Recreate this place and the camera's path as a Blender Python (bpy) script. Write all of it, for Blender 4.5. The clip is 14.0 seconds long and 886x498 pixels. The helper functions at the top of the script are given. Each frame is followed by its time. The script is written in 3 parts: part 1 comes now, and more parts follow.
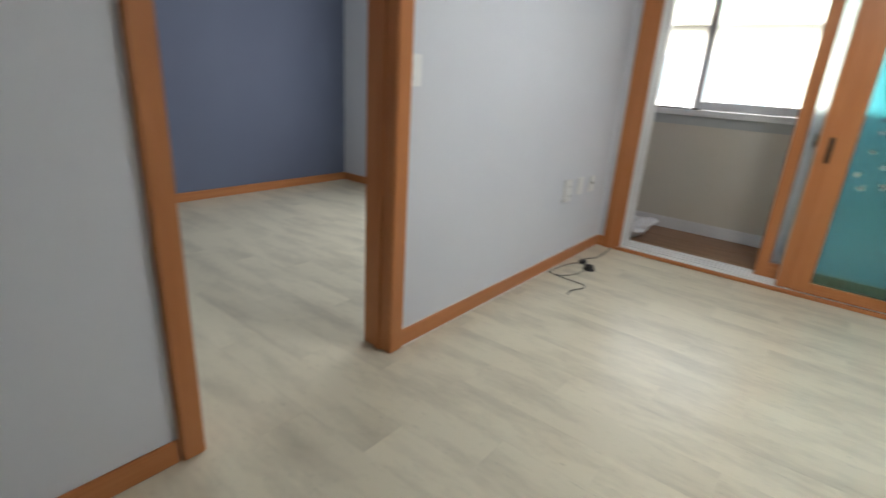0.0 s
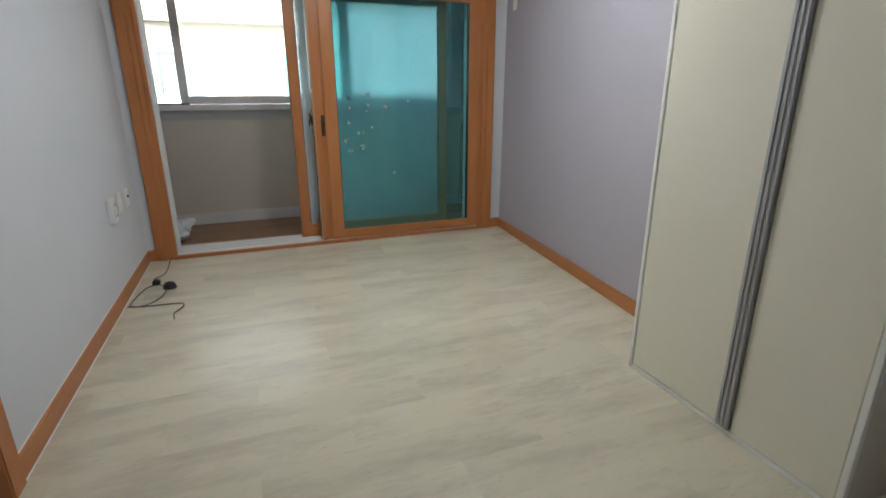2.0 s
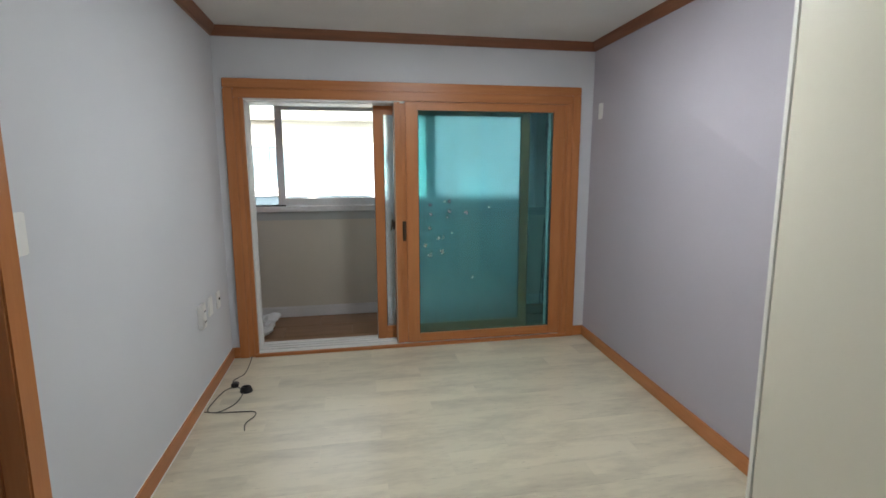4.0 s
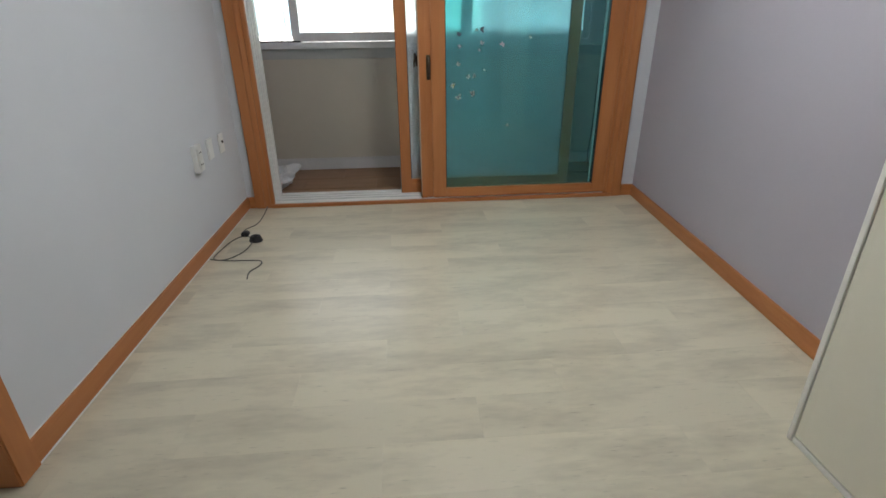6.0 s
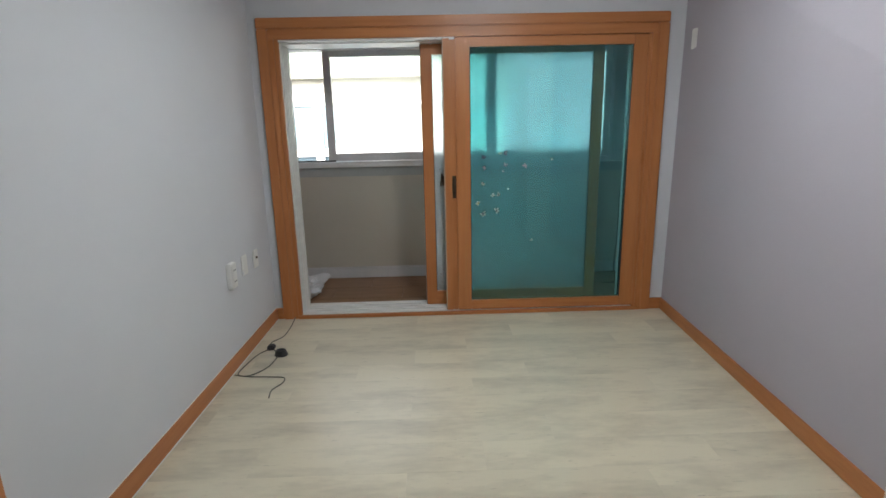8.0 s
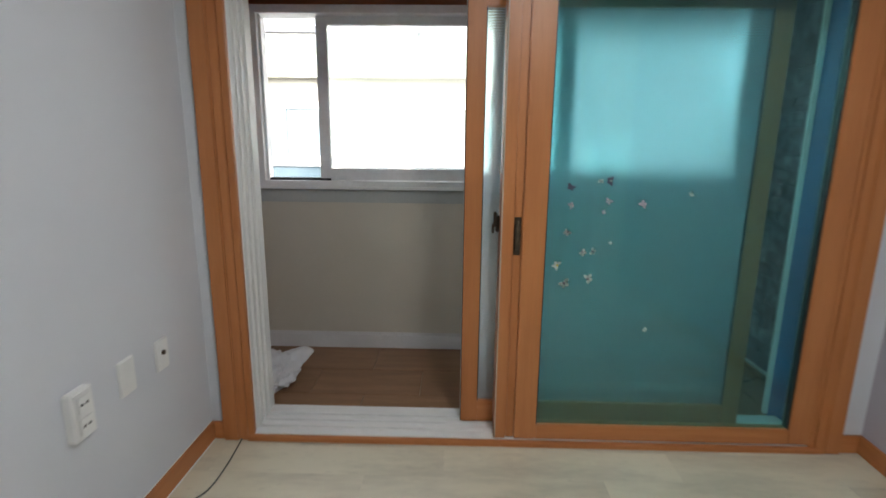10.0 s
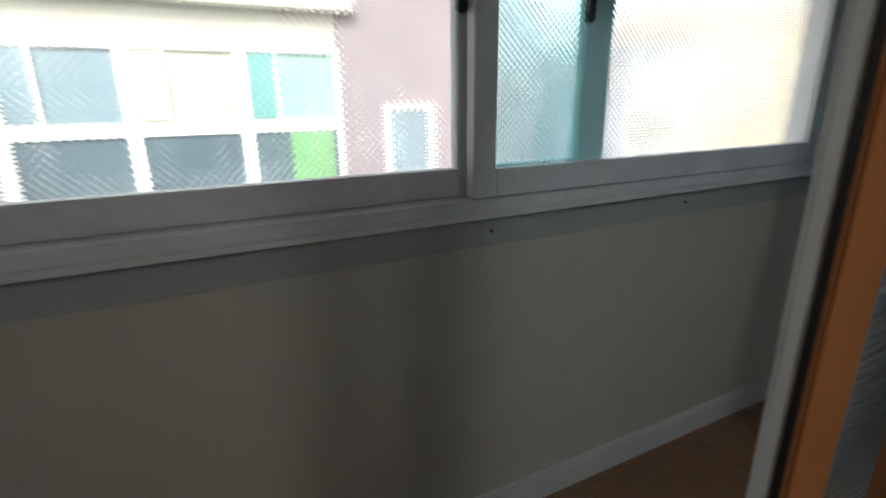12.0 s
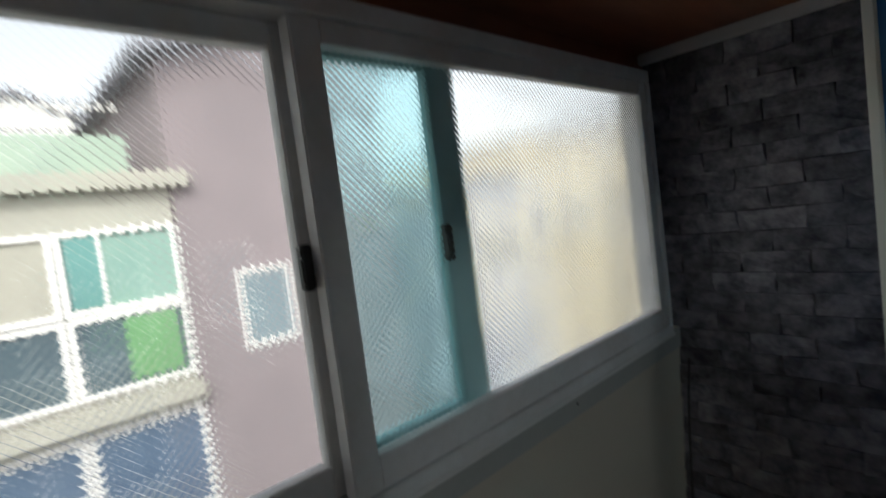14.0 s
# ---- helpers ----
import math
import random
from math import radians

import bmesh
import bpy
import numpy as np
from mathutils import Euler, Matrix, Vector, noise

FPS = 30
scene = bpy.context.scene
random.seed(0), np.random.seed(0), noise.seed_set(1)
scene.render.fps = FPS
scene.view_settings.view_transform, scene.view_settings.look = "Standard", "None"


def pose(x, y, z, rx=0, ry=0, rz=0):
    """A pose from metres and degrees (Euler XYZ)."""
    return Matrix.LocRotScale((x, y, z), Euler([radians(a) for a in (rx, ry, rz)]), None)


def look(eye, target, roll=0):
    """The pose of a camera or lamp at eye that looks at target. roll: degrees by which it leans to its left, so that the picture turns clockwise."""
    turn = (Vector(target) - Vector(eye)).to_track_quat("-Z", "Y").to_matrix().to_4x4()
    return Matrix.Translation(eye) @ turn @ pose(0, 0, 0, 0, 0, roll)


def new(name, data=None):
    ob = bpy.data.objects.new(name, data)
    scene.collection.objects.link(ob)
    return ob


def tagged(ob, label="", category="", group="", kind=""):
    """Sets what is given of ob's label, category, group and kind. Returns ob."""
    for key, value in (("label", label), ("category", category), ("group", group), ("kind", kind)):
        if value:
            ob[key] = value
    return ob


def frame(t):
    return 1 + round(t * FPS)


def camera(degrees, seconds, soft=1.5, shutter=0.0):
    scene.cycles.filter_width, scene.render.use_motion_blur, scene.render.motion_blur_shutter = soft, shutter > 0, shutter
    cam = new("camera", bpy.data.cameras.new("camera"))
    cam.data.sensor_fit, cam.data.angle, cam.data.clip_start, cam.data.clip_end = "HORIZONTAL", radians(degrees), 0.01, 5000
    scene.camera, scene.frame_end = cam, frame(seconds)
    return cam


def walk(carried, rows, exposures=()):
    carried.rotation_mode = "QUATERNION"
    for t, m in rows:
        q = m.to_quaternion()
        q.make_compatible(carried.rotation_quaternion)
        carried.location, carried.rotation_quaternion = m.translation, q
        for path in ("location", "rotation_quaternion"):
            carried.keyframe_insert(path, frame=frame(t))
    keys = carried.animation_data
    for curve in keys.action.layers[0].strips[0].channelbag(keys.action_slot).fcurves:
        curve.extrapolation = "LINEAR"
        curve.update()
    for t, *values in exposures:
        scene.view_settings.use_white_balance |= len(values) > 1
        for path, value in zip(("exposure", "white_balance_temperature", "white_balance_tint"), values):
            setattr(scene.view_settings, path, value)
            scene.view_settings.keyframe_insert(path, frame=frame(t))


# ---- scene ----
cam = camera(83.5, 14.0, shutter=0.35)
PATH = [
    (0, (1.454, -3.932, 1.247), (0.288, -2.445, 0.592), 3.7),
    (0.5, (1.276, -3.819, 1.252), (0.756, -2.003, 0.596), 1.6),
    (1, (1.047, -3.883, 1.276), (1.182, -2.011, 0.586), 1.1),
    (1.5, (0.893, -3.966, 1.265), (1.465, -2.182, 0.565), 1.1),
    (2, (0.838, -4.084, 1.217), (1.503, -2.298, 0.611), -0.1),
    (2.5, (0.85, -4.109, 1.343), (1.52, -2.266, 0.947), -0.9),
    (3, (0.804, -4.123, 1.477), (1.409, -2.236, 1.209), -0.7),
    (5.5, (1.173, -3.583, 1.276), (1.29, -1.699, 0.613), -0.8),
    (6, (1.175, -3.594, 1.214), (1.31, -1.774, 0.396), -0.7),
    (6.5, (1.168, -3.604, 1.197), (1.291, -1.793, 0.358), -1.1),
    (7, (1.167, -3.619, 1.265), (1.262, -1.749, 0.562), -1.4),
    (7.5, (1.198, -3.631, 1.34), (1.26, -1.694, 0.845), -1.7),
    (10, (1.093, -2.035, 1.331), (1.05, -0.079, 0.918), 0.6),
    (10.5, (0.961, -1.402, 1.356), (0.905, 0.546, 0.909), 0.0),
    (11, (0.819, -0.865, 1.337), (0.914, 1.082, 0.89), 0.5),
    (11.5, (0.742, -0.436, 1.291), (1.178, 1.465, 0.849), -0.0),
    (12, (0.716, -0.055, 1.352), (1.576, 1.653, 0.765), -0.6),
    (12.5, (0.824, 0.167, 1.347), (2.08, 1.588, 0.712), 0.1),
    (13, (0.851, 0.292, 1.319), (2.333, 1.508, 0.749), -0.9),
    (13.5, (0.896, 0.297, 1.505), (2.419, 1.521, 1.077), -2.0),
    (14, (0.861, 0.151, 1.645), (2.22, 1.614, 1.515), -7.4),
]
EXPOSURES = [(0.0, 2.65), (0.7, 2.4), (1.6, 2.3), (7.7, 2.3), (10.0, 2.4), (10.8, 2.27), (11.3, 1.9), (12.0, 1.2), (13.5, 1.25), (14.0, 0.45)]
walk(cam, [(t, look(eye, target, roll)) for t, eye, target, roll in PATH], EXPOSURES)

# ---- light ----
world = bpy.data.worlds.new("world")
scene.world = world
world.use_nodes = True
wn = world.node_tree
sky = wn.nodes.new("ShaderNodeTexSky")
sky.sky_type, sky.sun_disc = "NISHITA", False
sky.sun_elevation, sky.sun_rotation = radians(38), radians(207)
sky.dust_density, sky.air_density = 4.0, 1.0
pale = wn.nodes.new("ShaderNodeHueSaturation")
pale.inputs["Saturation"].default_value, pale.inputs["Value"].default_value = 0.22, 1.5
wn.links.new(sky.outputs[0], pale.inputs["Color"])
wn.links.new(pale.outputs[0], wn.nodes["Background"].inputs[0])
wn.nodes["Background"].inputs[1].default_value = 0.15

sun = new("sun", bpy.data.lights.new("sun", "SUN"))
sun.data.energy, sun.data.angle, sun.data.color = 1.1, radians(12), (1.0, 0.96, 0.9)
sun.matrix_world = look((-4, -9, 11), (2, 3, 0))


# Added fill lamp that brightens the blue room; no such source is seen.
next_room_fill = new("next_room_fill", bpy.data.lights.new("next_room_fill", "AREA"))
next_room_fill.data.shape, next_room_fill.data.size, next_room_fill.data.size_y = "RECTANGLE", 1.4, 1.1
next_room_fill.data.energy, next_room_fill.data.color = 6.5, (0.86, 0.93, 1.0)
next_room_fill.matrix_world = look((-1.15, 0.1, 1.5), (-1.15, -2.0, 1.3))


# ---- materials ----
def material(name, base, rough=0.5, metal=0.0, second=None, scale=3.0, stretch=(1, 1, 1), fine=60.0, bump=0.05, depth=0.002,
             trans=0.0, ior=1.45, piece=0.0, knots=0.0, gloss=0.5, contrast=(0.35, 0.65)):
    """Principled surface with colour varied at two scales, and a fine relief."""
    m = bpy.data.materials.new(name)
    m.use_nodes = True
    nt = m.node_tree
    n, link = nt.nodes, nt.links.new
    p = n["Principled BSDF"]
    p.inputs["Roughness"].default_value = rough
    p.inputs["Metallic"].default_value = metal
    p.inputs["Transmission Weight"].default_value = trans
    p.inputs["IOR"].default_value = ior
    p.inputs["Specular IOR Level"].default_value = gloss
    tc = n.new("ShaderNodeTexCoord")
    mp = n.new("ShaderNodeMapping")
    mp.inputs["Scale"].default_value = stretch
    link(tc.outputs["Object"], mp.inputs["Vector"])
    vec = mp.outputs["Vector"]
    if piece:
        info = n.new("ShaderNodeObjectInfo")
        sc = n.new("ShaderNodeMath")
        sc.operation, sc.inputs[1].default_value = "MULTIPLY", 37.0
        link(info.outputs["Random"], sc.inputs[0])
        add = n.new("ShaderNodeVectorMath")
        link(vec, add.inputs[0])
        link(sc.outputs[0], add.inputs[1])
        vec = add.outputs[0]
    big, small = n.new("ShaderNodeTexNoise"), n.new("ShaderNodeTexNoise")
    for tex, s, d in ((big, scale, 4), (small, fine, 5)):
        tex.inputs["Scale"].default_value, tex.inputs["Detail"].default_value = s, d
        link(vec, tex.inputs["Vector"])
    ramp = n.new("ShaderNodeMapRange")
    ramp.inputs[1].default_value, ramp.inputs[2].default_value = contrast
    mixn = n.new("ShaderNodeMath")
    mixn.operation = "MULTIPLY_ADD"
    mixn.inputs[1].default_value = 0.25
    link(small.outputs["Fac"], mixn.inputs[0])
    half = n.new("ShaderNodeMath")
    half.operation, half.inputs[1].default_value = "MULTIPLY", 0.75
    link(big.outputs["Fac"], half.inputs[0])
    link(half.outputs[0], mixn.inputs[2])
    link(mixn.outputs[0], ramp.inputs[0])
    mix = n.new("ShaderNodeMix")
    mix.data_type = "RGBA"
    other = second or tuple(c * 0.94 for c in base)
    mix.inputs[6].default_value, mix.inputs[7].default_value = (*base, 1), (*other, 1)
    link(ramp.outputs[0], mix.inputs[0])
    out = mix.outputs[2]
    if piece:
        hsv = n.new("ShaderNodeHueSaturation")
        vr = n.new("ShaderNodeMapRange")
        vr.inputs[3].default_value, vr.inputs[4].default_value = 1 - piece, 1 + piece
        link(info.outputs["Random"], vr.inputs[0])
        link(vr.outputs[0], hsv.inputs["Value"])
        link(out, hsv.inputs["Color"])
        out = hsv.outputs[0]
    if knots:
        kmap, ktex, kr = n.new("ShaderNodeMapping"), n.new("ShaderNodeTexNoise"), n.new("ShaderNodeMapRange")
        kmap.inputs["Scale"].default_value = (3.2, 8.0, 1.0)
        ktex.inputs["Scale"].default_value, ktex.inputs["Detail"].default_value = 3.0, 2.0
        kr.inputs[1].default_value, kr.inputs[2].default_value = 0.66, 0.80
        kr.inputs[3].default_value, kr.inputs[4].default_value = 1.0, 1.0 - knots
        link(vec, kmap.inputs["Vector"])
        link(kmap.outputs[0], ktex.inputs["Vector"])
        link(ktex.outputs["Fac"], kr.inputs[0])
        dark = n.new("ShaderNodeHueSaturation")
        link(out, dark.inputs["Color"])
        link(kr.outputs[0], dark.inputs["Value"])
        out = dark.outputs[0]
    link(out, p.inputs["Base Color"])
    b = n.new("ShaderNodeBump")
    b.inputs["Strength"].default_value, b.inputs["Distance"].default_value = bump, depth
    link(small.outputs["Fac"], b.inputs["Height"])
    link(b.outputs[0], p.inputs["Normal"])
    return m


def glass(name, tint, rough, pattern, strength, ior=1.2, lines=False, clear=1.0):
    """Patterned glass: real refraction, with a pressed relief."""
    m = bpy.data.materials.new(name)
    m.use_nodes = True
    nt = m.node_tree
    n, link = nt.nodes, nt.links.new
    p = n["Principled BSDF"]
    p.inputs["Base Color"].default_value = (*tint, 1)
    p.inputs["Roughness"].default_value = rough
    p.inputs["Transmission Weight"].default_value = clear
    p.inputs["IOR"].default_value = ior
    tc = n.new("ShaderNodeTexCoord")
    if lines:
        tex = n.new("ShaderNodeTexWave")
        tex.bands_direction = "Z"
        tex.inputs["Scale"].default_value = pattern
        tex.inputs["Distortion"].default_value = 0.3
    else:
        tex = n.new("ShaderNodeTexVoronoi")
        tex.inputs["Scale"].default_value = pattern
        tex.voronoi_dimensions = "2D"
        tex.inputs["Randomness"].default_value = 0.05
    sep, com = n.new("ShaderNodeSeparateXYZ"), n.new("ShaderNodeCombineXYZ")
    plus, minus = n.new("ShaderNodeMath"), n.new("ShaderNodeMath")
    plus.operation, minus.operation = "ADD", "SUBTRACT"
    link(tc.outputs["Object"], sep.inputs[0])
    for node in (plus, minus):
        link(sep.outputs[2], node.inputs[0])
        link(sep.outputs[0], node.inputs[1])
    if lines:
        link(sep.outputs[0], com.inputs[0])
        link(sep.outputs[2], com.inputs[2])
    else:
        link(plus.outputs[0], com.inputs[0])
        link(minus.outputs[0], com.inputs[1])
    link(com.outputs[0], tex.inputs["Vector"])
    b = n.new("ShaderNodeBump")
    b.inputs["Strength"].default_value, b.inputs["Distance"].default_value = strength, 0.003
    link(tex.outputs[0], b.inputs["Height"])
    link(b.outputs[0], p.inputs["Normal"])
    return m


def glowing(name, colour, strength):
    m = bpy.data.materials.new(name)
    m.use_nodes = True
    p = m.node_tree.nodes["Principled BSDF"]
    p.inputs["Base Color"].default_value = (0.8, 0.8, 0.8, 1)
    p.inputs["Emission Color"].default_value = (*colour, 1)
    p.inputs["Emission Strength"].default_value = strength
    return m


WOOD = (0.50, 0.20, 0.07)
WOOD2 = (0.42, 0.155, 0.05)
wood_z = material("wood_upright", WOOD, 0.38, second=WOOD2, scale=1.2, stretch=(14, 14, 1.2), fine=9, bump=0.08)
wood_x = material("wood_across", WOOD, 0.38, second=WOOD2, scale=1.6, stretch=(1.2, 22, 22), fine=9, bump=0.08)
wood_y = material("wood_along", WOOD, 0.38, second=WOOD2, scale=1.6, stretch=(22, 1.2, 22), fine=9, bump=0.08)
crown_x = material("crown_wood_across", (0.25, 0.10, 0.05), 0.4, second=(0.18, 0.07, 0.035), scale=1.6, stretch=(1.2, 22, 22), fine=9)
crown_y = material("crown_wood_along", (0.25, 0.10, 0.05), 0.4, second=(0.18, 0.07, 0.035), scale=1.6, stretch=(22, 1.2, 22), fine=9)
paper_white = material("white_wallpaper", (0.63, 0.645, 0.68), 0.75, second=(0.60, 0.615, 0.65), scale=1.5, fine=220, bump=0.25, depth=0.001)
paper_lilac = material("lilac_wallpaper", (0.44, 0.415, 0.46), 0.75, second=(0.42, 0.395, 0.44), scale=1.5, fine=220, bump=0.25, depth=0.001)
paper_blue = material("slate_blue_wallpaper", (0.125, 0.145, 0.205), 0.75, second=(0.115, 0.132, 0.19), scale=1.5, fine=200, bump=0.25, depth=0.001)
paper_ceiling = material("ceiling_paper", (0.76, 0.76, 0.75), 0.85, scale=2, fine=180, bump=0.2, depth=0.001)
plank_mat = material("pale_oak_vinyl", (0.62, 0.565, 0.43), 0.31, second=(0.46, 0.415, 0.315), gloss=0.6, scale=1.15, stretch=(1.8, 6.0, 1), fine=7, bump=0.02, piece=0.045, knots=0.4, contrast=(0.45, 0.68))
grout_dark = material("floor_underlay", (0.42, 0.38, 0.29), 0.8)
cream = material("cream_door_film", (0.82, 0.785, 0.66), 0.22, second=(0.80, 0.765, 0.64), scale=1.2, fine=30, bump=0.02)
trim_white = material("white_edge_trim", (0.88, 0.87, 0.82), 0.45, second=(0.84, 0.83, 0.78), scale=4, fine=40, bump=0.02)
white_pvc = material("white_pvc", (0.78, 0.78, 0.76), 0.35, second=(0.70, 0.70, 0.68), scale=4, fine=40, bump=0.03)
grey_pvc = material("aged_white_pvc", (0.78, 0.78, 0.78), 0.4, second=(0.67, 0.66, 0.65), scale=5, fine=40, bump=0.04)
teal_pvc = material("pale_teal_pvc", (0.42, 0.66, 0.68), 0.4, second=(0.36, 0.58, 0.60), scale=4, fine=40)
steel = material("brushed_aluminium", (0.56, 0.56, 0.57), 0.42, 0.35, second=(0.42, 0.42, 0.43), scale=3, stretch=(30, 30, 1), fine=10)
bronze = material("dark_bronze", (0.10, 0.075, 0.05), 0.4, 0.8, second=(0.05, 0.04, 0.03), scale=20)
black = material("black_plastic", (0.02, 0.02, 0.02), 0.45, scale=20)
cable_mat = material("grey_cable_sheath", (0.12, 0.12, 0.10), 0.5, scale=30)
plate_white = material("white_switch_plastic", (0.80, 0.80, 0.78), 0.3, scale=10)
beige = material("beige_balcony_paint", (0.57, 0.525, 0.44), 0.6, second=(0.53, 0.485, 0.40), scale=1.6, fine=120, bump=0.2, depth=0.001)
balcony_white = material("balcony_white_paint", (0.68, 0.655, 0.645), 0.6, second=(0.58, 0.57, 0.56), scale=3, fine=60, bump=0.15)
balcony_pink = material("pale_salmon_paint", (0.63, 0.43, 0.33), 0.6, second=(0.56, 0.39, 0.31), scale=3, fine=60, bump=0.15)
strip_mat = material("grey_blue_strip_paint", (0.44, 0.45, 0.43), 0.6, second=(0.38, 0.39, 0.375), scale=3, fine=60)
balcony_blue = material("deep_blue_paint", (0.06, 0.22, 0.49), 0.5, second=(0.05, 0.19, 0.43), scale=3, fine=60, bump=0.15)
balcony_wood = material("reddish_ceiling_board", (0.33, 0.13, 0.07), 0.5, second=(0.25, 0.09, 0.05), scale=1.6, stretch=(1.2, 12, 12), fine=9)
brick_mat = material("charcoal_brick", (0.34, 0.325, 0.355), 0.6, second=(0.09, 0.09, 0.11), scale=16, fine=55, bump=0.9, depth=0.006, piece=0.35)
mortar = material("charcoal_mortar", (0.13, 0.13, 0.14), 0.9, scale=20, bump=0.6)
tile_mat = material("brown_floor_tile", (0.30, 0.165, 0.09), 0.38, second=(0.22, 0.12, 0.062), scale=3, stretch=(1, 6, 1), fine=20, piece=0.08)
tile_grout = material("pale_tile_grout", (0.42, 0.35, 0.27), 0.9, scale=20)
teal_glass = glass("teal_glass", (0.20, 0.51, 0.53), 0.03, 30, 0.015, 1.45, lines=True, clear=0.95)
ribbed_glass = glass("ribbed_glass", (0.80, 0.90, 0.95), 0.16, 30, 0.8, 1.25, lines=True, clear=0.8)
clear_glass = glass("patterned_glass", (0.95, 0.98, 0.97), 0.04, 58, 0.7, 1.25)
teal_pale = glass("pale_teal_glass", (0.62, 0.90, 0.92), 0.05, 58, 0.7, 1.25)
bag_mat = material("white_plastic_film", (0.85, 0.85, 0.86), 0.3, scale=12, trans=0.25, bump=0.1)
lamp_glow = glowing("lit_diffuser", (0.93, 0.97, 1.0), 9.0)
petal_white = material("sticker_white", (0.58, 0.60, 0.52), 0.5, second=(0.10, 0.17, 0.15), scale=45)
petal_pink = material("sticker_pink", (0.45, 0.30, 0.32), 0.5, second=(0.2, 0.2, 0.24), scale=60)
petal_dark = material("sticker_plum", (0.06, 0.04, 0.07), 0.5, scale=60)
petal_yellow = material("sticker_yellow", (0.5, 0.4, 0.08), 0.5, scale=60)


# ---- mesh tools ----
def box(bm, x0, x1, y0, y1, z0, z1):
    m = Matrix.LocRotScale(((x0 + x1) / 2, (y0 + y1) / 2, (z0 + z1) / 2), None, (abs(x1 - x0), abs(y1 - y0), abs(z1 - z0)))
    return bmesh.ops.create_cube(bm, size=1, matrix=m)["verts"]


def boxes(*rows, bevel=0.0):
    bm = bmesh.new()
    for r in rows:
        box(bm, *r)
    if bevel:
        bmesh.ops.bevel(bm, geom=bm.edges[:], offset=bevel, segments=2, affect="EDGES", clamp_overlap=True)
    return bm


def mesh_of(name, bm, mat, smooth=False):
    me = bpy.data.meshes.new(name)
    bm.to_mesh(me)
    bm.free()
    me.materials.append(mat)
    if smooth:
        for f in me.polygons:
            f.use_smooth = True
    return me


def thing(name, at, label, category, group="", kind=""):
    e = new(name)
    e.location = at
    return tagged(e, label, category, group, kind)


def part(name, bm, mat, parent, label="", smooth=False):
    ob = new(name, mesh_of(name, bm, mat, smooth))
    ob.parent = parent
    if parent.type == "EMPTY":
        ob.matrix_parent_inverse = Matrix.Translation(-Vector(parent.location))
    if label:
        ob["label"] = label
    return ob


def slant(bm):
    """The east wall closes in slightly towards the rear."""
    for v in bm.verts:
        v.co.x += (0.08 * v.co.y - 0.03) * (1 - 0.25 * v.co.z)
    return bm


def structure(name, bm, mat, label, category=""):
    return tagged(new(name, mesh_of(name, bm, mat)), label, category or name.split("_")[0], kind="structure")


def tube(points, r, sides=8, steps=6):
    """A round cord through the points."""
    pts = [Vector(p) for p in points]
    line = []
    for i in range(len(pts) - 1):
        a, b, c, d = pts[max(i - 1, 0)], pts[i], pts[i + 1], pts[min(i + 2, len(pts) - 1)]
        for k in range(steps):
            u = k / steps
            line.append(0.5 * (2 * b + (c - a) * u + (2 * a - 5 * b + 4 * c - d) * u * u + (3 * b - a - 3 * c + d) * u ** 3))
    line.append(pts[-1])
    bm = bmesh.new()
    rings = []
    for i, p in enumerate(line):
        way = (line[min(i + 1, len(line) - 1)] - line[max(i - 1, 0)]).normalized()
        side = way.cross(Vector((0, 0.3, 1))).normalized()
        up = side.cross(way)
        rings.append([bm.verts.new(p + r * (math.cos(2 * math.pi * k / sides) * side + math.sin(2 * math.pi * k / sides) * up)) for k in range(sides)])
    for a, b in zip(rings, rings[1:]):
        for k in range(sides):
            bm.faces.new((a[k], a[(k + 1) % sides], b[(k + 1) % sides], b[k]))
    bm.faces.new(rings[0][::-1])
    bm.faces.new(rings[-1])
    return bm


def cylinder(centre, r, depth, axis="y", sides=20, r2=None):
    bm = bmesh.new()
    turn = {"x": (0, 90, 0), "y": (90, 0, 0), "z": (0, 0, 0)}[axis]
    bmesh.ops.create_cone(bm, cap_ends=True, segments=sides, radius1=r, radius2=r if r2 is None else r2, depth=depth, matrix=pose(*centre, *turn))
    return bm


# ---- the plan ----
W, TOP, BACK = 2.95, 2.45, -4.8          # room: width, height, rear wall
SIDE = -3.22                             # far wall of the blue room
BW, BEND, BTOP = 1.072, 2.985, 2.20        # balcony: outer wall, brick end, height
BLEFT = -0.17
COL, JAMB = -2.39, -3.335                 # opening to the blue room
HEAD = 2.06

floor = structure("floor", boxes((SIDE - 0.1, W + 0.1, BACK - 0.1, 0.0, -0.12, -0.009)), grout_dark, "pale oak vinyl plank floor", "floor")
ceiling = structure("ceiling", boxes((SIDE - 0.1, W + 0.1, BACK - 0.1, 0.2, TOP, TOP + 0.1)), paper_ceiling, "plain white papered ceiling", "ceiling")
structure("wall_west", boxes((-0.13, 0, COL - 0.04, 0, 0, TOP), (-0.13, 0, BACK, JAMB + 0.04 - 0.08, 0, TOP), (-0.13, 0, JAMB - 0.04, COL - 0.04, HEAD + 0.03, TOP)),
          paper_white, "cool white papered wall with an opening to the next room", "wall")
structure("wall_east", slant(boxes((W, W + 0.12, BACK, 0, 0, TOP))), paper_lilac, "pale lilac papered wall", "wall")
structure("wall_south", boxes((SIDE - 0.1, W + 0.12, BACK - 0.12, BACK, 0, TOP)), paper_white, "plain white papered wall", "wall")
